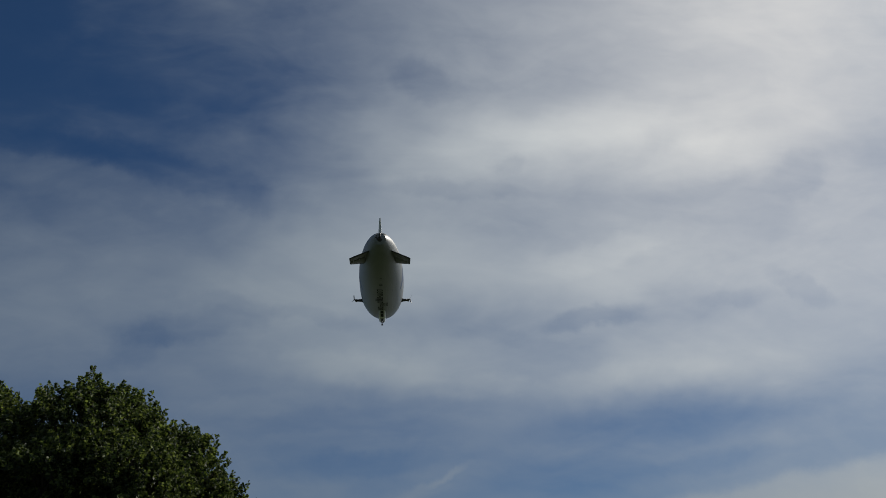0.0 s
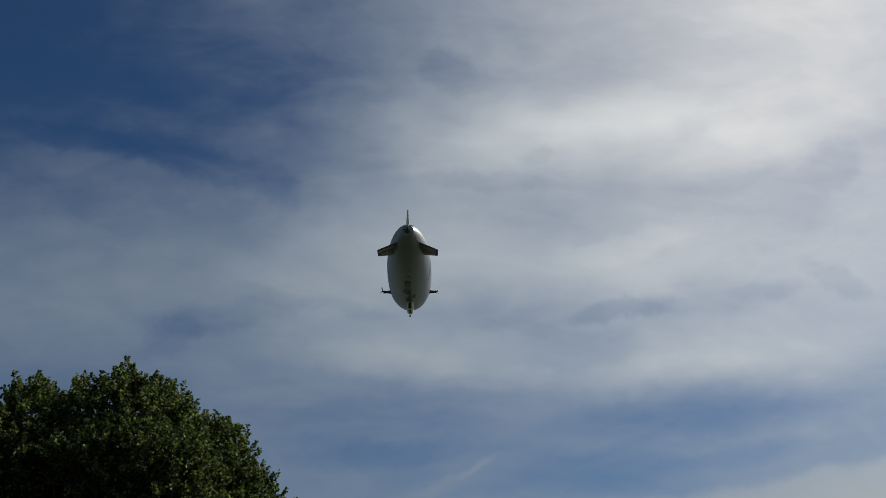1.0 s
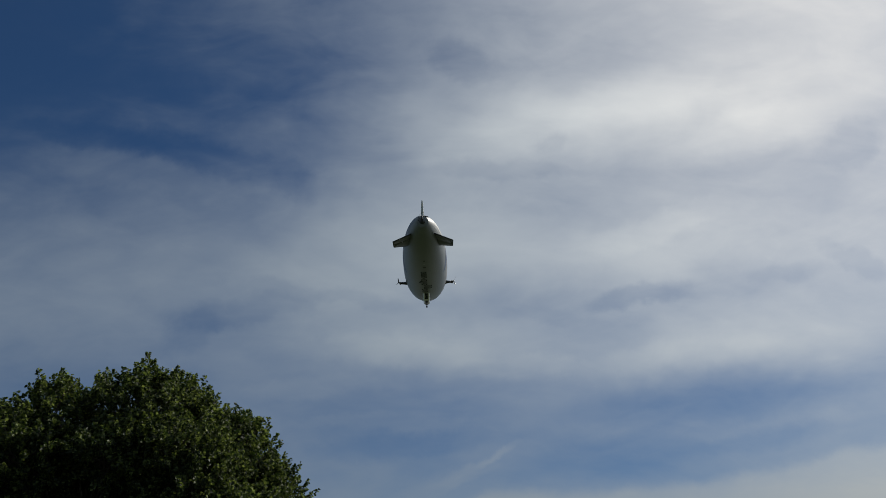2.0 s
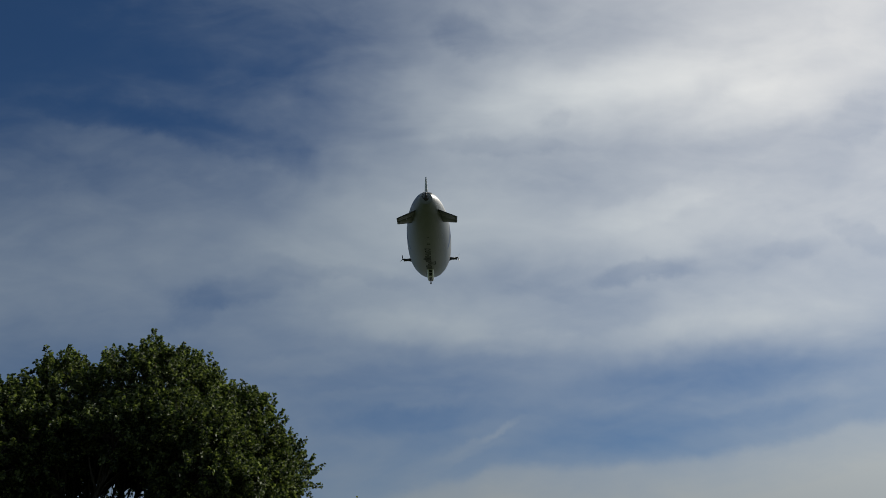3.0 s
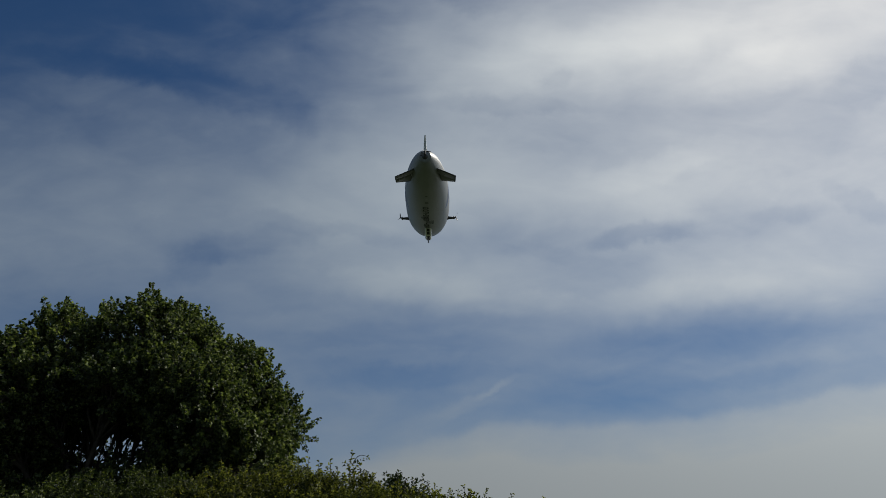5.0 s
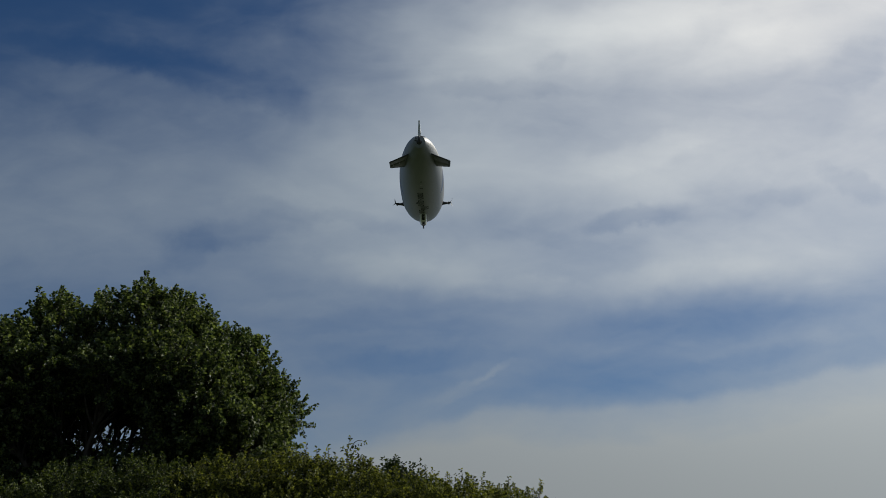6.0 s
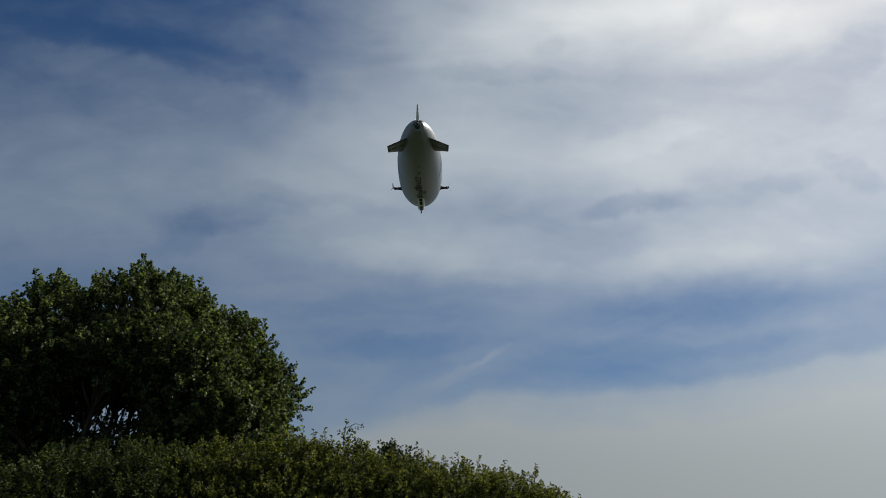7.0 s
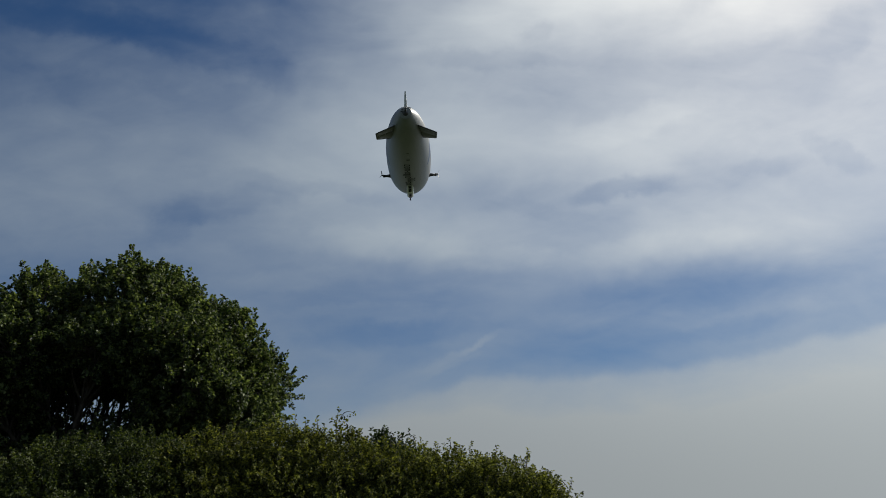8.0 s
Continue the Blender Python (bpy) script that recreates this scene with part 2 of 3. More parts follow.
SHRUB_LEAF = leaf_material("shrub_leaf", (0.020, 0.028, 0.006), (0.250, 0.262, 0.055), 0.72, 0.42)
# a greener leaf, with the shade near the tree darkened into its colour
SHADED_GREEN_LEAF = leaf_material("shaded_green_shrub_leaf", (0.012, 0.021, 0.006), (0.115, 0.142, 0.034), 0.72, 0.34)
# dark leaf; the shrub's look against the light is put into this colour
BACKLIT_DARK_LEAF = leaf_material("backlit_dark_shrub_leaf", (0.018, 0.032, 0.010), (0.045, 0.065, 0.018), 0.45, 0.25)


# ---- making meshes ----
def mesh(name, verts, faces, mat, smooth=False):
    me = bpy.data.meshes.new(name)
    me.from_pydata([tuple(p) for p in verts], [], faces)
    me.materials.append(mat)
    if smooth:
        me.polygons.foreach_set("use_smooth", [True] * len(me.polygons))
    me.update()
    return me


def part(name, bm, mat, parent, label="", smooth=False):
    """Links a bmesh, or (verts, faces), as ONE mesh object under a thing or a part."""
    if isinstance(bm, tuple):
        me = mesh(name, bm[0], bm[1], mat, smooth)
    else:
        me = bpy.data.meshes.new(name)
        bmesh.ops.recalc_face_normals(bm, faces=bm.faces)
        bm.to_mesh(me)
        bm.free()
        me.materials.append(mat)
        if smooth:
            me.polygons.foreach_set("use_smooth", [True] * len(me.polygons))
    ob = new(name, me)
    ob.parent = parent
    return tagged(ob, label)


def empty(name, m, label, category, group="", kind=""):
    ob = new(name)
    ob.matrix_world = m
    ob.empty_display_size = 0.5
    return tagged(ob, label, category, group, kind)


def tube(path, radii, sides=7):
    """A tapered tube along a path, as (verts, faces)."""
    verts, faces = [], []
    path = [Vector(p) for p in path]
    for i, (p, r) in enumerate(zip(path, radii)):
        d = (path[min(i + 1, len(path) - 1)] - path[max(i - 1, 0)]).normalized()
        a = d.orthogonal().normalized() if i == 0 else (a - d * a.dot(d)).normalized()
        b = d.cross(a)
        for k in range(sides):
            q = math.tau * k / sides
            verts.append(p + (a * math.cos(q) + b * math.sin(q)) * r)
    for i in range(len(path) - 1):
        for k in range(sides):
            k2 = (k + 1) % sides
            faces.append((i * sides + k, i * sides + k2, (i + 1) * sides + k2, (i + 1) * sides + k))
    faces.append(tuple(range(sides))[::-1])
    faces.append(tuple((len(path) - 1) * sides + k for k in range(sides)))
    return verts, faces


def joined(pieces):
    verts, faces = [], []
    for vs, fs in pieces:
        k = len(verts)
        verts.extend(vs)
        faces.extend(tuple(i + k for i in f) for f in fs)
    return verts, faces


def box(x, y, z, sx, sy, sz, bevel=0.0):
    bm = bmesh.new()
    bmesh.ops.create_cube(bm, size=1, matrix=Matrix.LocRotScale((x, y, z), None, (sx, sy, sz)))
    if bevel:
        bmesh.ops.bevel(bm, geom=bm.edges[:], offset=bevel, segments=3, affect="EDGES", profile=0.5)
    return bm


# ---- ground ----
def ground():
    rings = [0.0] + [3 * 1.22 ** k for k in range(36)]
    verts, faces = [(0, 0, 0)], []
    for r in rings[1:]:
        for k in range(64):
            q = math.tau * k / 64
            x, y = r * math.cos(q), r * math.sin(q)
            z = 0.12 * noise.noise((x * 0.09, y * 0.09, 3)) * min(1, r / 8) + min(r, 900) / 900 * 2.5 * noise.noise((x * 0.004, y * 0.004, 8)) - 0.02
            verts.append((x, y, z))
    for i in range(len(rings) - 1):
        for k in range(64):
            a, b = 1 + (i - 1) * 64 + k, 1 + (i - 1) * 64 + (k + 1) % 64
            if i == 0:
                faces.append((0, 1 + k, 1 + (k + 1) % 64))
            else:
                faces.append((a, a + 64, b + 64, b))
    ob = new("ground", mesh("ground", verts, faces, GRASS, True))
    tagged(ob, "wide green meadow with short patchy grass", "ground", kind="structure")


ground()


# ---- airship ----
LENGTH, RADIUS, FULLEST = 75.0, 7.08, 28.0


def hull_radius(s):
    """The hull's radius s metres behind the nose."""
    if s < FULLEST:
        return RADIUS * max(0.0, 1 - ((FULLEST - s) / FULLEST) ** 2.2) ** 0.52
    return RADIUS * max(0.0, 1 - ((s - FULLEST) / 48.3) ** 2.4) ** 0.53


def on_hull(s, q, proud=0.0):
    """A place on the hull; q: the angle from straight down, towards starboard."""
    r = hull_radius(s) + proud
    return Vector((r * math.sin(q), LENGTH / 2 - s, -r * math.cos(q)))


def hull_patch(outline, s0, s1, steps, proud=0.02):
    """A thin skin on the hull between two angles that outline(k), k from 0 to 1, gives."""
    verts, faces = [], []
    for i in range(steps + 1):
        s = s0 + (s1 - s0) * i / steps
        lo, hi = outline(i / steps)
        for j in range(7):
            verts.append(on_hull(s, lo + (hi - lo) * j / 6, proud))
    for i in range(steps):
        for j in range(6):
            a = i * 7 + j
            faces.append((a, a + 1, a + 8, a + 7))
    return verts, faces


def lathe(profile, sides=40):
    verts, faces = [], []
    for y, r in profile:
        for k in range(sides):
            q = math.tau * k / sides
            verts.append((r * math.sin(q), y, r * math.cos(q)))
    for i in range(len(profile) - 1):
        for k in range(sides):
            k2 = (k + 1) % sides
            faces.append((i * sides + k, (i + 1) * sides + k, (i + 1) * sides + k2, i * sides + k2))
    faces.append(tuple(range(sides)))
    faces.append(tuple((len(profile) - 1) * sides + k for k in range(sides))[::-1])
    return verts, faces


def turned(geo, m):
    return [m @ Vector(p) for p in geo[0]], geo[1]


def blade(length, chord):
    """A propeller blade along x, twisted, with its root at 0."""
    verts, faces = [], []
    for i in range(7):
        k = i / 6
        w = chord * (0.45 + 1.1 * k * (1 - k) + 0.12 * (1 - k)) * (0.55 if i == 6 else 1)
        twist = radians(58 - 40 * k)
        for y, z in ((-0.5, 0), (-0.1, 0.09), (0.5, 0), (-0.1, -0.03)):
            verts.append((0.1 + k * length, w * (y * math.cos(twist) - z * math.sin(twist)), w * (y * math.sin(twist) + z * math.cos(twist))))
    for i in range(6):
        for j in range(4):
            a, b = i * 4 + j, i * 4 + (j + 1) % 4
            faces.append((a, b, b + 4, a + 4))
    faces += [(0, 3, 2, 1), (24, 25, 26, 27)]
    return verts, faces


def propeller(parent, m, length, chord, start):
    """Three blades on a spinner, its shaft along local y."""
    hub = part("propeller", turned(lathe([(-0.45, 0.02), (-0.38, 0.12), (-0.15, 0.22), (0.15, 0.24)], 16), m), DARK, parent, "dark spinner and three blades", True)
    for k in range(3):
        q = m @ Matrix.Rotation(radians(start + 120 * k), 4, "Y")
        part("blade", turned(blade(length, chord), q), DARK, hub, smooth=True)
    return hub


def fin(ship, angle, span, name, label):
    """A tapered tail fin with rudder, thick at the root; angle from straight down, towards starboard."""
    out = Vector((math.sin(angle), 0, -math.cos(angle)))
    flat_n = Vector((math.cos(angle), 0, math.sin(angle)))

    def at(s, r, t):
        return out * r + Vector((0, LENGTH / 2 - s, 0)) + flat_n * t

    def slab(front, back, thick, skip=0.0):
        """Between lines front and back, each (s at the root, s at the tip); thick: (root, tip)."""
        verts, faces = [], []
        rows, cols = 9, 7
        for i in range(rows):
            k = i / (rows - 1)
            r = 2.6 + (span - 2.6) * k
            a, b = front[0] + (front[1] - front[0]) * k, back[0] + (back[1] - back[0]) * k
            th = thick[0] + (thick[1] - thick[0]) * k
            for side in (1, -1):
                for j in range(cols):
                    c = j / (cols - 1)
                    full = skip + (1 - skip) * math.sin(math.pi * min(1, 0.12 + c * 0.8))
                    verts.append(at(a + (b - a) * c, r, side * th * 0.5 * full))
        for i in range(rows - 1):
            for base in (0, cols):
                for j in range(cols - 1):
                    p = i * 2 * cols + base + j
                    faces.append((p, p + 1, p + 1 + 2 * cols, p + 2 * cols))
            for j in (0, cols - 1):
                p = i * 2 * cols + j
                faces.append((p, p + cols, p + 3 * cols, p + 2 * cols))
        for i in (0, rows - 1):
            for j in range(cols - 1):
                p = i * 2 * cols + j
                faces.append((p, p + 1, p + 1 + cols, p + cols))
        return verts, faces
    # drooping fins take the shade-coloured skin, the upright fin the sunlit-coloured one
    skin, thin = (SHADED_FIN, 1.0) if math.cos(angle) > 0 else (SUNLIT_FIN, 1.1)
    body = part(name, slab((59.3, 66.9), (66.6, 68.6), (0.9 * thin, 0.45 * thin)), skin, ship, label, True)
    part("rudder", slab((66.75, 68.75), (69.9, 71.3), (0.5 * thin, 0.3 * thin) if math.cos(angle) > 0 else (1.15, 0.4), 0.35 if math.cos(angle) > 0 else 0.8), skin, body, "hinged control surface", True)
    edge = [(at(59.2 + 7.6 * k, 2.6 + (span - 2.6) * k, 0)) for k in (0, 0.25, 0.5, 0.75, 1)]
    tip = [(at(s, span, 0)) for s in (66.8, 68, 69.5, 71.3)]
    back = [(at(71.3 - 1.4 * k, span - (span - 2.6) * k, 0)) for k in (0, 0.25, 0.5, 0.75, 1)]
    for line in (edge, tip, back) if math.cos(angle) > 0 else ():
        part("edge_strip", tube(line, [0.17] * len(line), 6), DARK, body, "dark edge strip")
    for r in (4.6, 6.6, 8.4) if math.cos(angle) > 0 else ():
        part("hinge", tube([at(66.0 + (r - 2.6) * 0.28, r, 0.24), at(67.5 + (r - 2.6) * 0.28, r, 0.24)], [0.08, 0.06], 5), METAL, body)


def side_engine(ship, side):
    s = 21.6
    pod = part("engine_pod", joined([
        tube([(side * 6.1, LENGTH / 2 - s, -2.0), (side * 7.3, LENGTH / 2 - s, -2.0), (side * 8.6, LENGTH / 2 - s, -2.0)], [0.75, 0.48, 0.36], 14),
        turned(lathe([(-1.0, 0.18), (-0.75, 0.32), (-0.2, 0.42), (0.5, 0.40), (0.95, 0.26), (1.1, 0.08)], 16), Matrix.Translation((side * 8.75, LENGTH / 2 - s, -2.0))),
    ]), DARK, ship, "dark engine pod on a short outrigger", True)
    foot = on_hull(s - 1.6, side * radians(80), -0.05)
    part("strut", tube([foot, (side * 7.9, LENGTH / 2 - s, -1.9)], [0.11, 0.09], 7), DARK, pod)
    propeller(pod, Matrix.Translation((side * 9.3, LENGTH / 2 - s - 0.9, -2.0)) @ Matrix.Rotation(radians(side * -38), 4, "Z"), 1.5, 0.42, 20 if side < 0 else 65)


def gondola(ship):
    front, back = 16.6, 27.4
    y0, y1 = LENGTH / 2 - front, LENGTH / 2 - back
    top = -6.25
    rows = []
    for k in range(15):
        c = k / 14
        y = y0 + (y1 - y0) * c
        nose = math.sqrt(max(0.0, 1 - (1 - min(1, c / 0.28)) ** 2))
        tail = 1 - max(0.0, (c - 0.72) / 0.28) ** 1.6
        depth = 3.05 * (0.25 + 0.75 * nose) * (0.30 + 0.70 * tail)
        half = 1.15 * (0.45 + 0.55 * nose) * (0.80 + 0.20 * tail)
        rows.append((y, half, depth))
    verts, faces, sides = [], [], 20
    for y, half, depth in rows:
        for k in range(sides):
            q = math.tau * k / sides
            x, z = math.cos(q), math.sin(q)
            x, z = (math.copysign(abs(c) ** 0.5, c) for c in (x, z))
            verts.append((x * half, y, top - depth / 2 + z * depth / 2 + 0.3))
    for i in range(len(rows) - 1):
        for k in range(sides):
            k2 = (k + 1) % sides
            faces.append((i * sides + k, i * sides + k2, (i + 1) * sides + k2, (i + 1) * sides + k))
    faces += [tuple(range(sides))[::-1], tuple((len(rows) - 1) * sides + k for k in range(sides))]
    body = part("gondola", (verts, faces), WHITE, ship, "white passenger cabin under the hull", True)

    def along(c):
        i = min(13, int(c * 14))
        k = c * 14 - i
        return [rows[i][j] + (rows[i + 1][j] - rows[i][j]) * k for j in range(3)]
    for side in (-1, 1):
        for k in range(6):
            y, half, depth = along(0.24 + 0.09 * k)
            part("window", box(side * half, y, top - depth * 0.38, 0.06, 0.72, 0.85, 0.02), PANE, body, "dark cabin window")
    for c in (0.08, 0.15):
        y, half, depth = along(c)
        part("windscreen", box(0, y + 0.1, top - depth * 0.45, half * 1.9, 0.08, depth * 0.34, 0.03), PANE, body, "dark cockpit windscreen")
    y, half, depth = along(0.45)
    part("belly_panel", box(0, y, top + 0.3 - depth, 1.05, 5.4, 0.14, 0.04), DARK, body, "dark belly panel")
    ya, ha, da = along(0.80)
    yb, hb, db = along(0.985)
    slope = math.atan2(da - db, ya - yb)
    m = Matrix.Translation((0, (ya + yb) / 2, top + 0.3 - (da + db) / 2 - 0.12)) @ Matrix.Rotation(-slope, 4, "X")
    for dy, run in ((0.55, 1.2), (-0.68, 1.0)):
        bm = bmesh.new()
        bmesh.ops.create_cube(bm, size=1, matrix=m @ Matrix.Translation((0, dy, 0)) @ Matrix.Diagonal((1.0, run, 0.14, 1)))
        part("rear_window", bm, PANE, body, "dark sloping rear window")
    part("door", box(-1.14, along(0.62)[0], top - 1.15, 0.07, 0.85, 1.9, 0.03), WHITE, body, "closed cabin door")
    y, half, depth = along(0.55)
    leg = part("landing_gear", tube([(0, y, top + 0.3 - depth), (0, y - 0.15, top - 1.35 - depth)], [0.17, 0.13], 10), DARK, body, "landing leg with twin wheels", True)
    for x in (-0.13, 0.13):
        part("wheel", turned(lathe([(-0.11, 0.2), (-0.10, 0.30), (0, 0.34), (0.10, 0.30), (0.11, 0.2)], 18),
                             Matrix.Translation((x, y - 0.15, top - 1.4 - depth)) @ Matrix.Rotation(radians(90), 4, "Z")), RUBBER, leg, smooth=True)


def airship():
    m = pose(-4.6, 205.7, 116.95) @ pose(0, 0, 0, 11.9) @ pose(0, 0, 0, 0, -1.25, 0)
    ship = empty("airship", m, "silver-grey airship flying nose up, with dark belly writing", "airship")
    profile = []
    for k in range(91):
        s = LENGTH * (0.5 - 0.5 * math.cos(math.pi * k / 90))
        profile.append((LENGTH / 2 - s, max(0.05, hull_radius(s))))
    part("hull", lathe(profile, 72), HULL, ship, "pale grey fabric hull with faint seams", True)
    part("nose_cap", lathe([(LENGTH / 2 + 0.75, 0.05), (LENGTH / 2 + 0.7, 0.16), (LENGTH / 2 + 0.1, 0.22), (LENGTH / 2 - 0.12, 1.45), (LENGTH / 2 - 0.6, 1.75)], 28), METAL, ship, "metal mooring cap", True)
    for angle, name, label in ((180, "upper_fin", "upright tail fin"), (62.5, "lower_fin", "drooping tail fin"), (-62.5, "lower_fin", "drooping tail fin")):
        fin(ship, radians(angle), 7.75 if angle == 180 else 9.25, name, label)
    for side in (-1, 1):
        side_engine(ship, side)
        # blue flank marking, widest in its middle
        part("flank_marking", hull_patch(lambda k: tuple(side * radians(a) for a in (86 - 20 * k * (1 - k), 86 + 46 * math.sin(math.pi * k) ** 0.7)), 26, 50, 24), BLUE, ship, "blue swept marking", True)
        part("flank_marking", hull_patch(lambda k: tuple(side * radians(a) for a in (54 + 30 * k, 62 + 30 * k + 8 * math.sin(math.pi * k))), 40, 51, 14), BLUE, ship, "thin blue stroke", True)
    # belly writing, set as plain bars that run from nose to tail
    s = 28.3
    stroke = 0.42
    for i, (height, drop) in enumerate(((1.35, 0), (1.35, 0), (1.9, 0.55), (1.9, 0.55), (1.35, 0), (1.95, -0.6), (1.75, -0.4), (1.35, 0), (0.4, 0.45), (1.35, 0), (1.35, 0), (1.35, 0))):
        w = 0.6 if height < 1 else 1.5 if height < 1.7 or drop > 0 else 0.7
        r = hull_radius(s)
        lo, hi = (drop - 1.0) * 1.3 / r, (drop - 1.0 + height) * 1.3 / r
        bars = [(0, w, lo, hi)] if w < 0.8 else [(0, stroke, lo, hi), (w - stroke, w, lo, hi)]
        if w > 0.8:                        # a crossing bar joins the two strokes, at one edge or at both
            ends = ((hi - 0.3 / r, hi), (lo, lo + 0.3 / r))
            bars += [(stroke, w - stroke, a, b) for a, b in (ends if i % 3 else ends[:1])]
        for a, b, near, far in bars:
            part("lettering", hull_patch(lambda k: (near, far), s + a, s + b, 2, 0.03), INK, ship, "dark writing on the belly")
        s += w + 0.5
    for s, w, mat in ((52.6, 0.5, DARK), (55.2, 0.32, METAL), (57.6, 0.3, DARK)):
        r = hull_radius(s)
        part("belly_hatch", hull_patch(lambda k: (-w / r, w / r), s, s + 2 * w, 2, 0.05), mat, ship)
    gondola(ship)
    # stern engine with its pusher and side propellers
    stern = part("stern_engine", joined([
        lathe([(-34.6, 2.12), (-35.6, 1.75), (-36.8, 1.05), (-37.9, 0.55), (-38.3, 0.2)], 24),
        turned(lathe([(-0.7, 0.3), (-0.4, 0.5), (0.4, 0.5), (0.7, 0.3)], 16), Matrix.Translation((0, -36.6, -1.15))),
    ]), DARK, ship, "dark stern engine fairing", True)
    part("tail_shaft", tube([(0, -38.0, 0.2), (0, -38.5, 0.55), (0, -38.6, 1.0)], [0.3, 0.26, 0.2], 10), DARK, stern, "dark swivelling propeller shaft", True)
    propeller(stern, Matrix.Translation((0, -38.6, 1.1)) @ Matrix.Rotation(radians(90), 4, "X"), 1.6, 0.36, 8)
    propeller(stern, Matrix.Translation((-0.9, -37.4, 0.5)) @ Matrix.Rotation(radians(-90), 4, "Z"), 1.0, 0.26, 40)


airship()


# ---- leaves and branches ----
def leaves(at, along, size, rng, broad=0.8, fold=0.22, lobed=True):
    """Many small folded leaves at the places given, as (verts, faces): each points about its own way along."""
    count = len(at)
    d = along + rng.normal(0, 0.45, (count, 3))
    d /= np.linalg.norm(d, axis=1)[:, None]
    w = np.cross(d, rng.normal(0, 1, (count, 3)) + np.array([0, 0, 1.2]))
    w /= np.linalg.norm(w, axis=1)[:, None]
    up = np.cross(w, d)
    length = size * rng.uniform(0.65, 1.25, count)
    rim = ((0, 0, 0), (0.28, -0.5, 1), (0.72, -0.34, 0.7), (1, 0, -0.5), (0.72, 0.34, 0.7), (0.28, 0.5, 1)) if lobed else ((0, 0, 0), (0.45, -0.5, 1), (1, 0, -0.3), (0.45, 0.5, 1))
    k = len(rim)
    verts = np.empty((count, k, 3))
    for i, (a, b, c) in enumerate(rim):
        verts[:, i] = at + d * (a * length)[:, None] + w * (b * broad * length)[:, None] + up * (c * fold * length)[:, None]
    base = np.arange(count)[:, None] * k
    tri = np.array([(0, 1, 2), (0, 2, 3), (0, 3, 4), (0, 4, 5)] if lobed else [(0, 1, 2), (0, 2, 3)])
    return verts.reshape(-1, 3), (base[:, :, None] + tri[None]).reshape(-1, 3)


def quick_mesh(name, verts, tris, mat):
    me = bpy.data.meshes.new(name)
    me.vertices.add(len(verts))
    me.vertices.foreach_set("co", np.asarray(verts, dtype=np.float32).ravel())
    me.loops.add(len(tris) * 3)
    me.loops.foreach_set("vertex_index", np.asarray(tris, dtype=np.int32).ravel())
    me.polygons.add(len(tris))
    me.polygons.foreach_set("loop_start", np.arange(len(tris), dtype=np.int32) * 3)
    me.polygons.foreach_set("loop_total", np.full(len(tris), 3, dtype=np.int32))
    me.materials.append(mat)
    me.update(calc_edges=True)
    return me


def lobe_shoots(centre, radii, count, rng, upward, shell=0.55):
    """Start and direction of the shoots of one lobe of a crown, most of them near its uneven skin."""
    q = rng.normal(0, 1, (count, 3))
    q /= np.linalg.norm(q, axis=1)[:, None]
    bump = np.array([0.10 * noise.noise(Vector(p) * 2.3 + Vector(centre)) + 0.10 * noise.noise(Vector(p) * 5.1 + Vector(centre)) for p in q])
    depth = shell + (1 - shell) * rng.uniform(0, 1, count) ** 0.6
    r = depth * (1 + bump * 1.6)
    at = np.array(centre) + q * np.array(radii) * r[:, None]
    way = q * 0.8 + np.array([0, 0, upward]) + rng.normal(0, 0.25, (count, 3))
    return at, way / np.linalg.norm(way, axis=1)[:, None]


def shoot_leaves(at, way, length, per, size, rng, **kw):
    """Leaves set along each shoot."""
    count = len(at)
    k = np.tile(np.linspace(0.1, 1.0, per), count)
    start, d = np.repeat(at, per, 0), np.repeat(way, per, 0)
    run = np.repeat(length * rng.uniform(0.6, 1.35, count), per)
    side = rng.normal(0, 1, (count * per, 3))
    side -= d * (side * d).sum(1)[:, None]
    side /= np.linalg.norm(side, axis=1)[:, None]
    pos = start + d * (k * run)[:, None] + side * (0.16 * length * (1.15 - k))[:, None] * rng.uniform(0.3, 1.3, count * per)[:, None]
    return leaves(pos, d * 0.5 + side * 0.8 + np.array([0, 0, -0.15]), size, rng, **kw)


def shoot_stems(at, way, length, radius, pick):
    return joined([tube([Vector(a) - Vector(w) * length * 0.5, Vector(a) + Vector(w) * length * 0.3, Vector(a) + Vector(w) * length * 0.95], [radius, radius * 0.7, radius * 0.3], 4)
                   for a, w in zip(at[::pick], way[::pick])])


def bent(a, b, sag, rng, steps=7):
    a, b = Vector(a), Vector(b)
    off = Vector(rng.normal(0, 0.06, 3)) * (b - a).length
    return [a.lerp(b, i / (steps - 1)) + (off + Vector((0, 0, sag))) * math.sin(math.pi * i / (steps - 1)) for i in range(steps)]


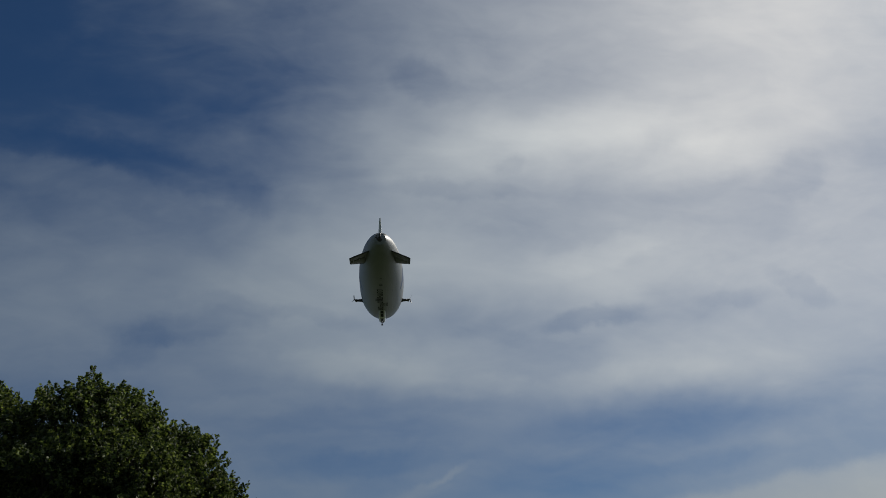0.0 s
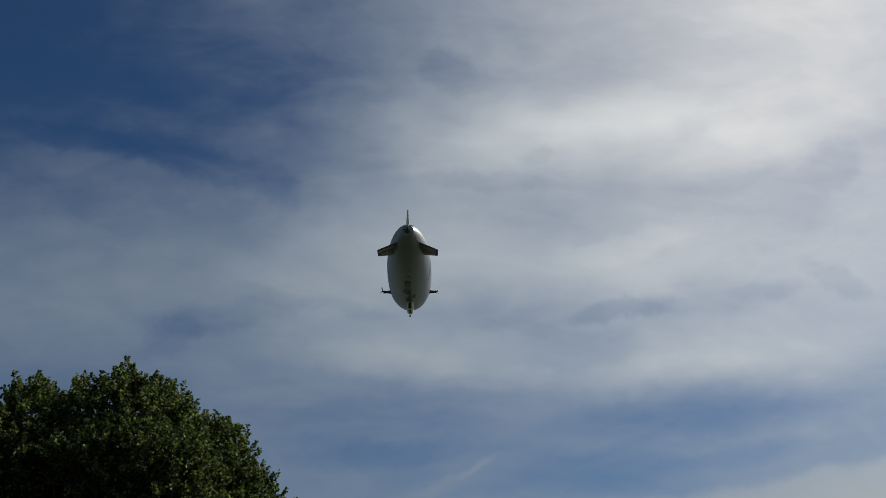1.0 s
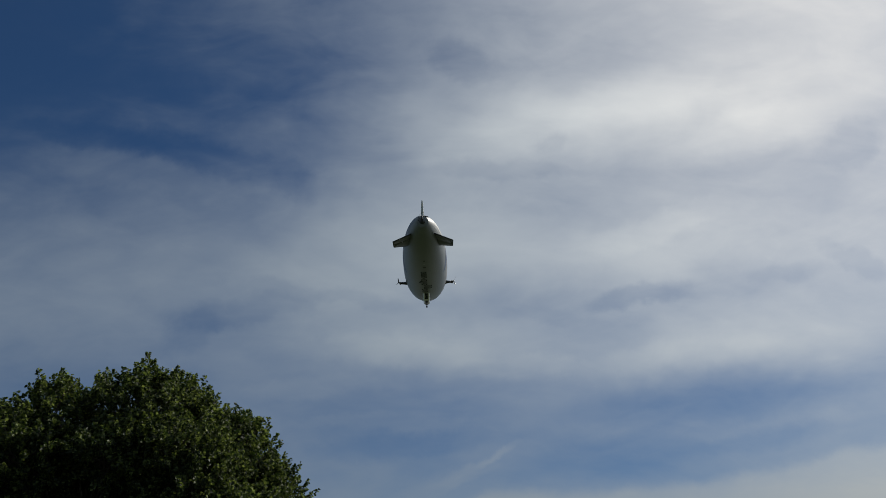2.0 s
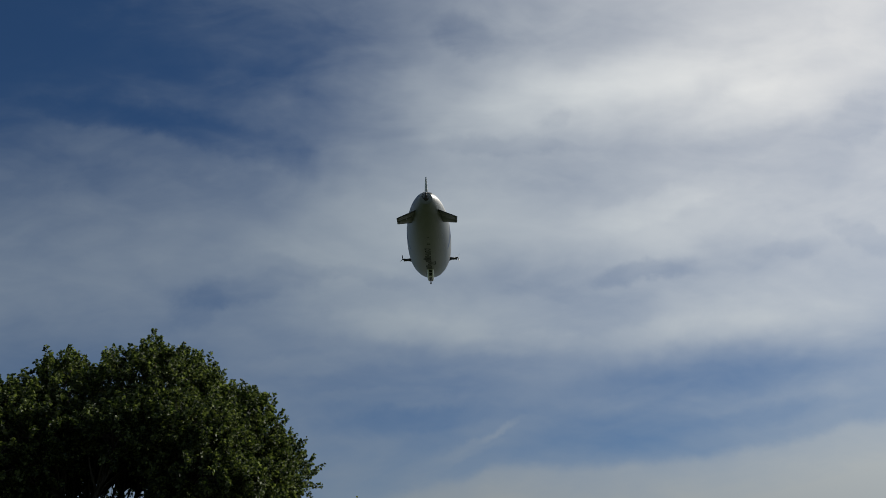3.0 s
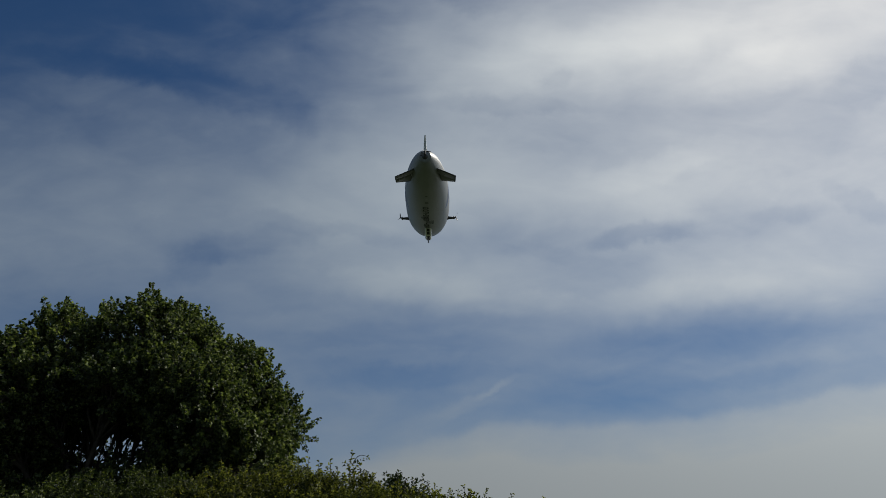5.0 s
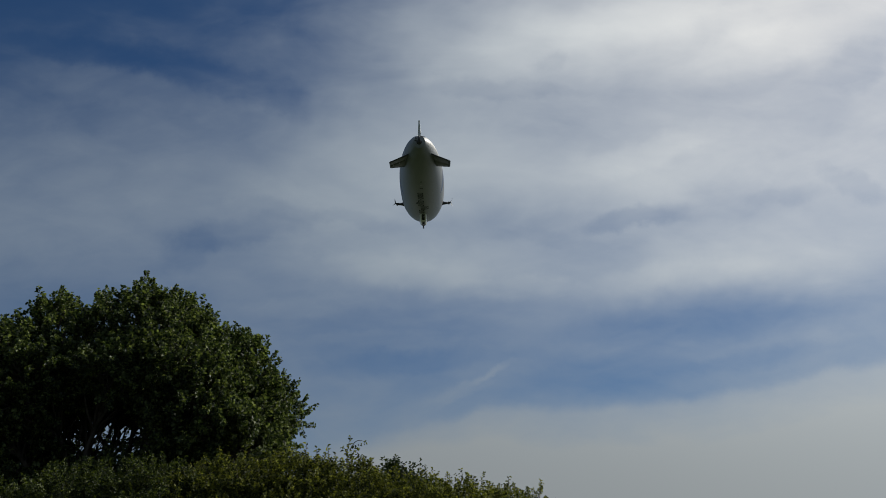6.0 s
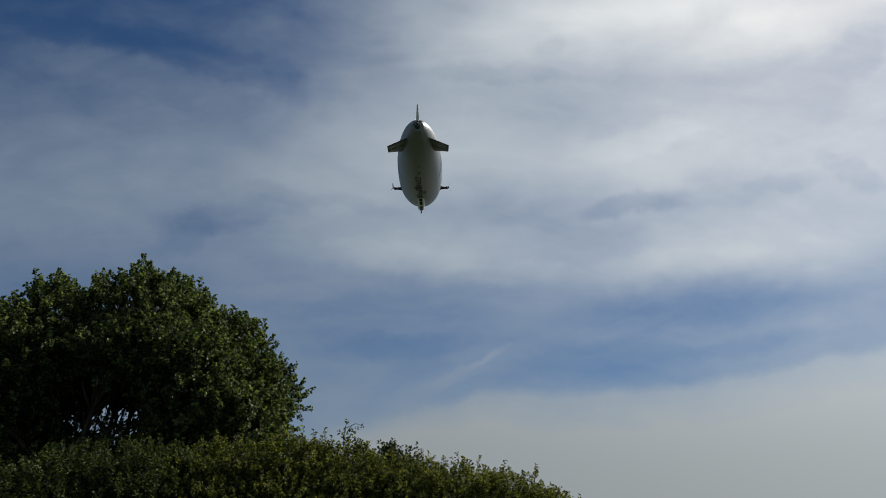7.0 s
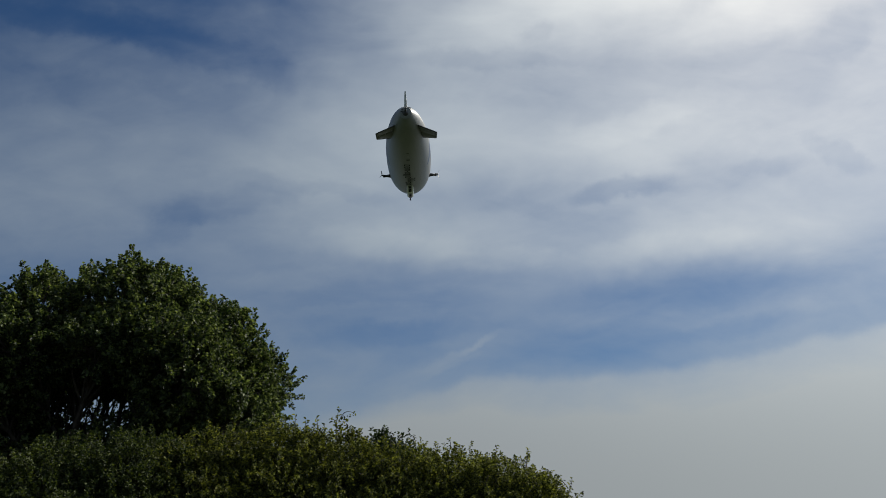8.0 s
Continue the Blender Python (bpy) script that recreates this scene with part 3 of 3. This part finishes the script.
# ---- the tree ----
# lobes of the crown: across, away, up, half width, half depth, half height, shoots
CROWN = (
    (0.75, 0, 8.95, 1.9, 2.4, 2.15, 760),
    (-1.9, 0.2, 8.5, 1.2, 2.2, 1.8, 430),
    (-3.3, 0.1, 7.9, 0.85, 1.6, 1.5, 220),
    (-4.9, 0, 7.0, 2.0, 2.3, 1.7, 430),
    (1.65, 0.1, 9.0, 1.0, 1.8, 1.95, 260),
    (2.5, 0.4, 8.6, 0.75, 1.9, 1.95, 270),
    (3.15, 0.3, 8.15, 0.65, 1.5, 1.6, 190),
    (3.6, -0.1, 9.0, 0.3, 0.7, 0.85, 60),
    (4.15, -0.2, 8.05, 1.05, 1.8, 1.7, 370),
    (4.95, 0.3, 7.0, 1.0, 1.6, 1.45, 310),
    (5.9, 0.2, 7.65, 0.22, 0.5, 0.6, 26),
    (3.6, -0.9, 6.4, 1.9, 1.8, 1.4, 350),
    (4.95, 0.0, 6.0, 1.1, 1.5, 1.2, 230),
    (1.8, -2.3, 7.6, 1.8, 1.5, 1.2, 400),
    (-2.9, -1.6, 7.2, 1.8, 1.5, 1.4, 430),
    (-4.6, 0.2, 5.7, 2.4, 1.8, 1.6, 520),
    (3.5, 0.6, 4.6, 2.4, 2.0, 1.5, 350),
    (-6.6, 0.4, 6.0, 1.6, 1.8, 1.6, 220),
    (-2.9, -0.4, 4.9, 2.0, 1.5, 1.3, 300),
    (2.4, 0.9, 6.1, 0.9, 1.3, 1.2, 110),
    (0.9, -1.5, 4.2, 1.6, 1.4, 1.0, 200),
    (-4.2, 1.6, 5.6, 2.4, 1.4, 1.9, 320),
    (0.3, -2.5, 7.5, 1.5, 0.9, 0.75, 240),
    (-1.2, 2.0, 8.0, 2.3, 1.4, 1.15, 280),
    (3.4, 2.0, 6.6, 1.9, 1.3, 1.9, 270),
    (-2.7, 1.0, 4.8, 1.6, 1.4, 1.4, 190),
    (2.6, -2.8, 6.3, 1.5, 1.2, 1.1, 290),
    (3.7, -2.2, 5.2, 1.8, 1.2, 1.2, 270),
    (-0.2, -0.6, 7.4, 1.35, 1.0, 0.7, 190),
    (0.4, 1.0, 5.9, 1.5, 0.9, 0.9, 80),
    (-4.8, -2.0, 7.2, 1.8, 1.2, 1.0, 260),
    (6.45, 0.2, 7.1, 0.25, 0.4, 0.32, 18),
    (-0.3, 1.8, 4.5, 2.0, 1.0, 0.9, 230),
    (-2.0, 1.4, 6.1, 0.9, 1.0, 0.9, 110),
)


def tree():
    rng = np.random.default_rng(11)
    base = pose(-11.0, 24.7, 0.0, 0, 0, 24.0)
    thing = empty("tree", base, "broad maple tree in dark green full leaf", "tree")
    forks = []
    for k in range(5):
        q = math.tau * k / 5 + 0.4
        foot = Vector((0.22 * math.cos(q), 0.22 * math.sin(q), -0.1))
        fork = Vector((1.1 * math.cos(q), 0.8 * math.sin(q), 3.4 + 0.5 * (k % 2)))
        forks.append(fork)
        path = bent(foot, fork, 0.1, rng, 7)
        part("trunk", tube(path, [0.26 - 0.028 * i for i in range(7)], 10), BARK, thing, "grey-brown stem", True)
    for across, away, up, rx, ry, rz, shoots in CROWN:
        centre = Vector((across, away, up))
        fork = min(forks, key=lambda p: (p - centre * 0.5).length)
        main = bent(fork, centre, 0.3, rng, 8)
        wood = [tube(main, [0.09 - 0.009 * i for i in range(8)], 7)]
        at, way = lobe_shoots((across, away, up), (rx, ry, rz), shoots, rng, 0.45)
        for a in at[: shoots // 5]:
            start = main[3 + int(rng.integers(0, 5))]
            wood.append(tube(bent(start, a, 0.12, rng, 5), [0.045, 0.038, 0.03, 0.022, 0.012], 5))
        wood.append(shoot_stems(at, way, 0.42, 0.010, 2))
        limb = part("limb", joined(wood), BARK, thing, smooth=True)
        vs, fs = shoot_leaves(at, way, 0.56, 45, 0.099, rng, broad=0.85)
        crown = new("foliage", quick_mesh("foliage", vs, fs, TREE_LEAF))
        crown.parent = limb
        tagged(crown, "many dark green lobed leaves", kind="stuff")
    # slim stems that fan out below the crown, with sky between them
    for k in range(17):
        a = -1.3 + 0.19 * k + rng.uniform(-0.08, 0.08)
        foot = forks[int(rng.integers(0, 5))] + Vector((rng.uniform(-0.3, 0.3), rng.uniform(-0.2, 0.2), rng.uniform(0.3, 0.9)))
        foot.x = foot.x * 0.4 + a * 0.5
        top = Vector((a * 1.25 + rng.uniform(-0.3, 0.3), rng.uniform(-0.6, 0.8), rng.uniform(7.2, 8.2)))
        path = bent(foot, top, 0.0, rng, 8)
        thick = rng.uniform(0.028, 0.06)
        slim = [tube(path, [thick * (1 - 0.08 * i) for i in range(8)], 6)]
        for i in (2, 3, 4, 5):
            tip = path[i] + Vector((rng.uniform(-0.6, 0.6), rng.uniform(-0.4, 0.4), rng.uniform(0.5, 1.1)))
            slim.append(tube(bent(path[i], tip, 0.05, rng, 4), [0.022, 0.018, 0.013, 0.007], 5))
        part("limb", joined(slim), BARK, thing, "slim grey-brown stem", True)


tree()


# ---- the shrubs in front of it ----
def shrub(name, x, y, lobes, label, leaf_mat, seed, leaf=0.071, per=24, shoot=0.29, upward=0.45, density=330, spray=()):
    """A shrub of stems and one crown of leaves; lobes: across, away, up, half width, half depth, half height."""
    rng = np.random.default_rng(seed)
    turn = math.degrees(math.atan2(-x, y))
    thing = empty(name, pose(x, y, 0.0, 0, 0, turn), label, "shrub", "shrubs below the tree")
    stems, wood, verts, faces, total = [], [], [], [], 0
    for across, away, up, rx, ry, rz in lobes:
        count = int(density * (rx * ry + ry * rz + rx * rz) / 3 * 1.5)
        if up < 1.9:                      # the foot of the shrub is thinner
            count = int(count * 0.5)
        at, way = lobe_shoots((across, away, up), (rx, ry, rz), count, rng, upward, 0.6)
        keep = at[:, 2] > 0.15 + 1.5 * rng.uniform(0, 1, len(at)) ** 3
        at, way = at[keep], way[keep]
        for i, a in enumerate(at[:: max(1, count // 22)]):
            foot = (across * 0.35 + rng.normal(0, 0.15), away * 0.35 + rng.normal(0, 0.15), -0.1)
            (stems if i % 7 == 0 else wood).append(tube(bent(foot, a, 0.2, rng, 6), [0.05, 0.042, 0.034, 0.026, 0.018, 0.009], 5))
        wood.append(shoot_stems(at, way, shoot, 0.006, 6))
        vs, fs = shoot_leaves(at, way, shoot, per, leaf, rng, broad=0.6, lobed=False)
        verts.append(vs)
        faces.append(fs + total)
        total += len(vs)
    for (x0, z0, x1, z1) in spray:
        a, b = Vector((x0, 0, z0)), Vector((x1, 0, z1))
        path = bent(a, b, 0.08, rng, 6)
        wood.append(tube(path, [0.014, 0.012, 0.010, 0.008, 0.006, 0.004], 5))
        count = max(6, int((b - a).length / 0.045))
        k = np.linspace(0.15, 1.0, count)
        way = np.array((b - a).normalized())
        beside = np.array((way[2], 0, -way[0])) * np.where(np.arange(count) % 2, 1, -1)[:, None] + rng.normal(0, 0.3, (count, 3))
        pos = np.array([tuple(a.lerp(b, q)) for q in k])
        vs, fs = leaves(pos, way * 0.6 + beside * 0.9, leaf * 1.3, rng, broad=0.5)
        verts.append(vs)
        faces.append(fs + total)
        total += len(vs)
    for stem in stems:
        part("stem", stem, BARK, thing, smooth=True)
    tagged(part("brushwood", joined(wood), BARK, thing, "thin brown twigs", True), kind="stuff")
    crown = new("foliage", quick_mesh("foliage", np.concatenate(verts), np.concatenate(faces), leaf_mat))
    crown.parent = thing
    tagged(crown, "small crowded leaves", kind="stuff")


OLIVE = "dense olive green shrub with small leaves"


def dome(top, wide=1.0, seed=0):
    """Lobes of a close, rounded shrub of that height."""
    rng = random.Random(seed)
    return [(rng.uniform(-0.1, 0.1), 0.0, top - 1.5, 1.35 * wide, 1.3, 1.25),
            (0.75 * wide, -0.35, top - 1.85 + rng.uniform(-0.1, 0.1), 1.0 * wide, 1.1, 1.2),
            (-0.75 * wide, -0.3, top - 1.8 + rng.uniform(-0.1, 0.1), 1.0 * wide, 1.1, 1.2),
            (0.0, -0.9, top - 2.35, 1.5 * wide, 1.1, 1.2),
            (0.0, -0.2, top * 0.33, 1.5 * wide, 1.5, top * 0.36)]


SPRAYS = ((-0.05, 4.3, 0.0, 5.1), (0.0, 4.75, 0.42, 4.96), (-0.02, 4.55, -0.22, 4.82), (0.0, 4.5, 0.22, 4.74), (0.2, 4.2, 0.49, 4.5),
          (-0.55, 4.2, -0.59, 4.85), (-0.8, 4.2, -0.86, 4.8), (-1.1, 4.2, -1.14, 4.9), (-1.3, 4.2, -1.42, 4.8), (-0.35, 4.2, -0.38, 4.7))
for i, (x, y, top, wide) in enumerate(((-12.2, 16.3, 3.85, 1.1), (-10.4, 17.2, 3.88, 1.1), (-8.6, 18.0, 4.25, 1.0), (-6.9, 18.7, 4.5, 1.0), (-5.2, 19.3, 4.6, 1.0), (-3.7, 19.7, 4.85, 0.9))):
    # the first four shrubs carry their shade in the leaf colour
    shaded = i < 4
    shrub("shrub", x, y, dome(top, wide, i), "dense green shrub below the tree, with shade darkened into its leaves" if shaded else OLIVE, SHADED_GREEN_LEAF if shaded else SHRUB_LEAF, 40 + i)
shrub("shrub", -2.3, 19.9, dome(4.65, 0.85, 9), "olive green shrub with long sprays above it", SHRUB_LEAF, 25, spray=SPRAYS)
shrub("backlit_shrub", -0.95, 20.6, ((-0.32, 0, 2.82, 0.38, 0.7, 1.55), (0.14, 0, 2.66, 0.4, 0.7, 1.5), (0.5, 0, 2.52, 0.3, 0.6, 1.5), (-0.6, 0, 2.4, 0.3, 0.6, 1.5)), "shrub with upright leafy shoots, its backlit darkness in the leaf colour", BACKLIT_DARK_LEAF, 26, 0.10, 22, 0.42, 1.2)
for i, (x, y, top, wide) in enumerate(((-0.9, 19.8, 4.25, 0.95), (0.55, 19.9, 4.1, 1.0), (1.8, 19.9, 3.9, 0.95))):
    shrub("shrub", x, y, dome(top, wide, 20 + i), OLIVE, SHRUB_LEAF, 60 + i, spray=((0.0, top - 0.4, 0.06, top + 0.16), (0.3, top - 0.6, 0.4, top - 0.05 - 0.2 * i)))
shrub("shrub", 2.7, 19.8, dome(3.55, 0.75, 31), OLIVE, SHRUB_LEAF, 29, spray=((0.8, 2.6, 1.05, 3.2),))
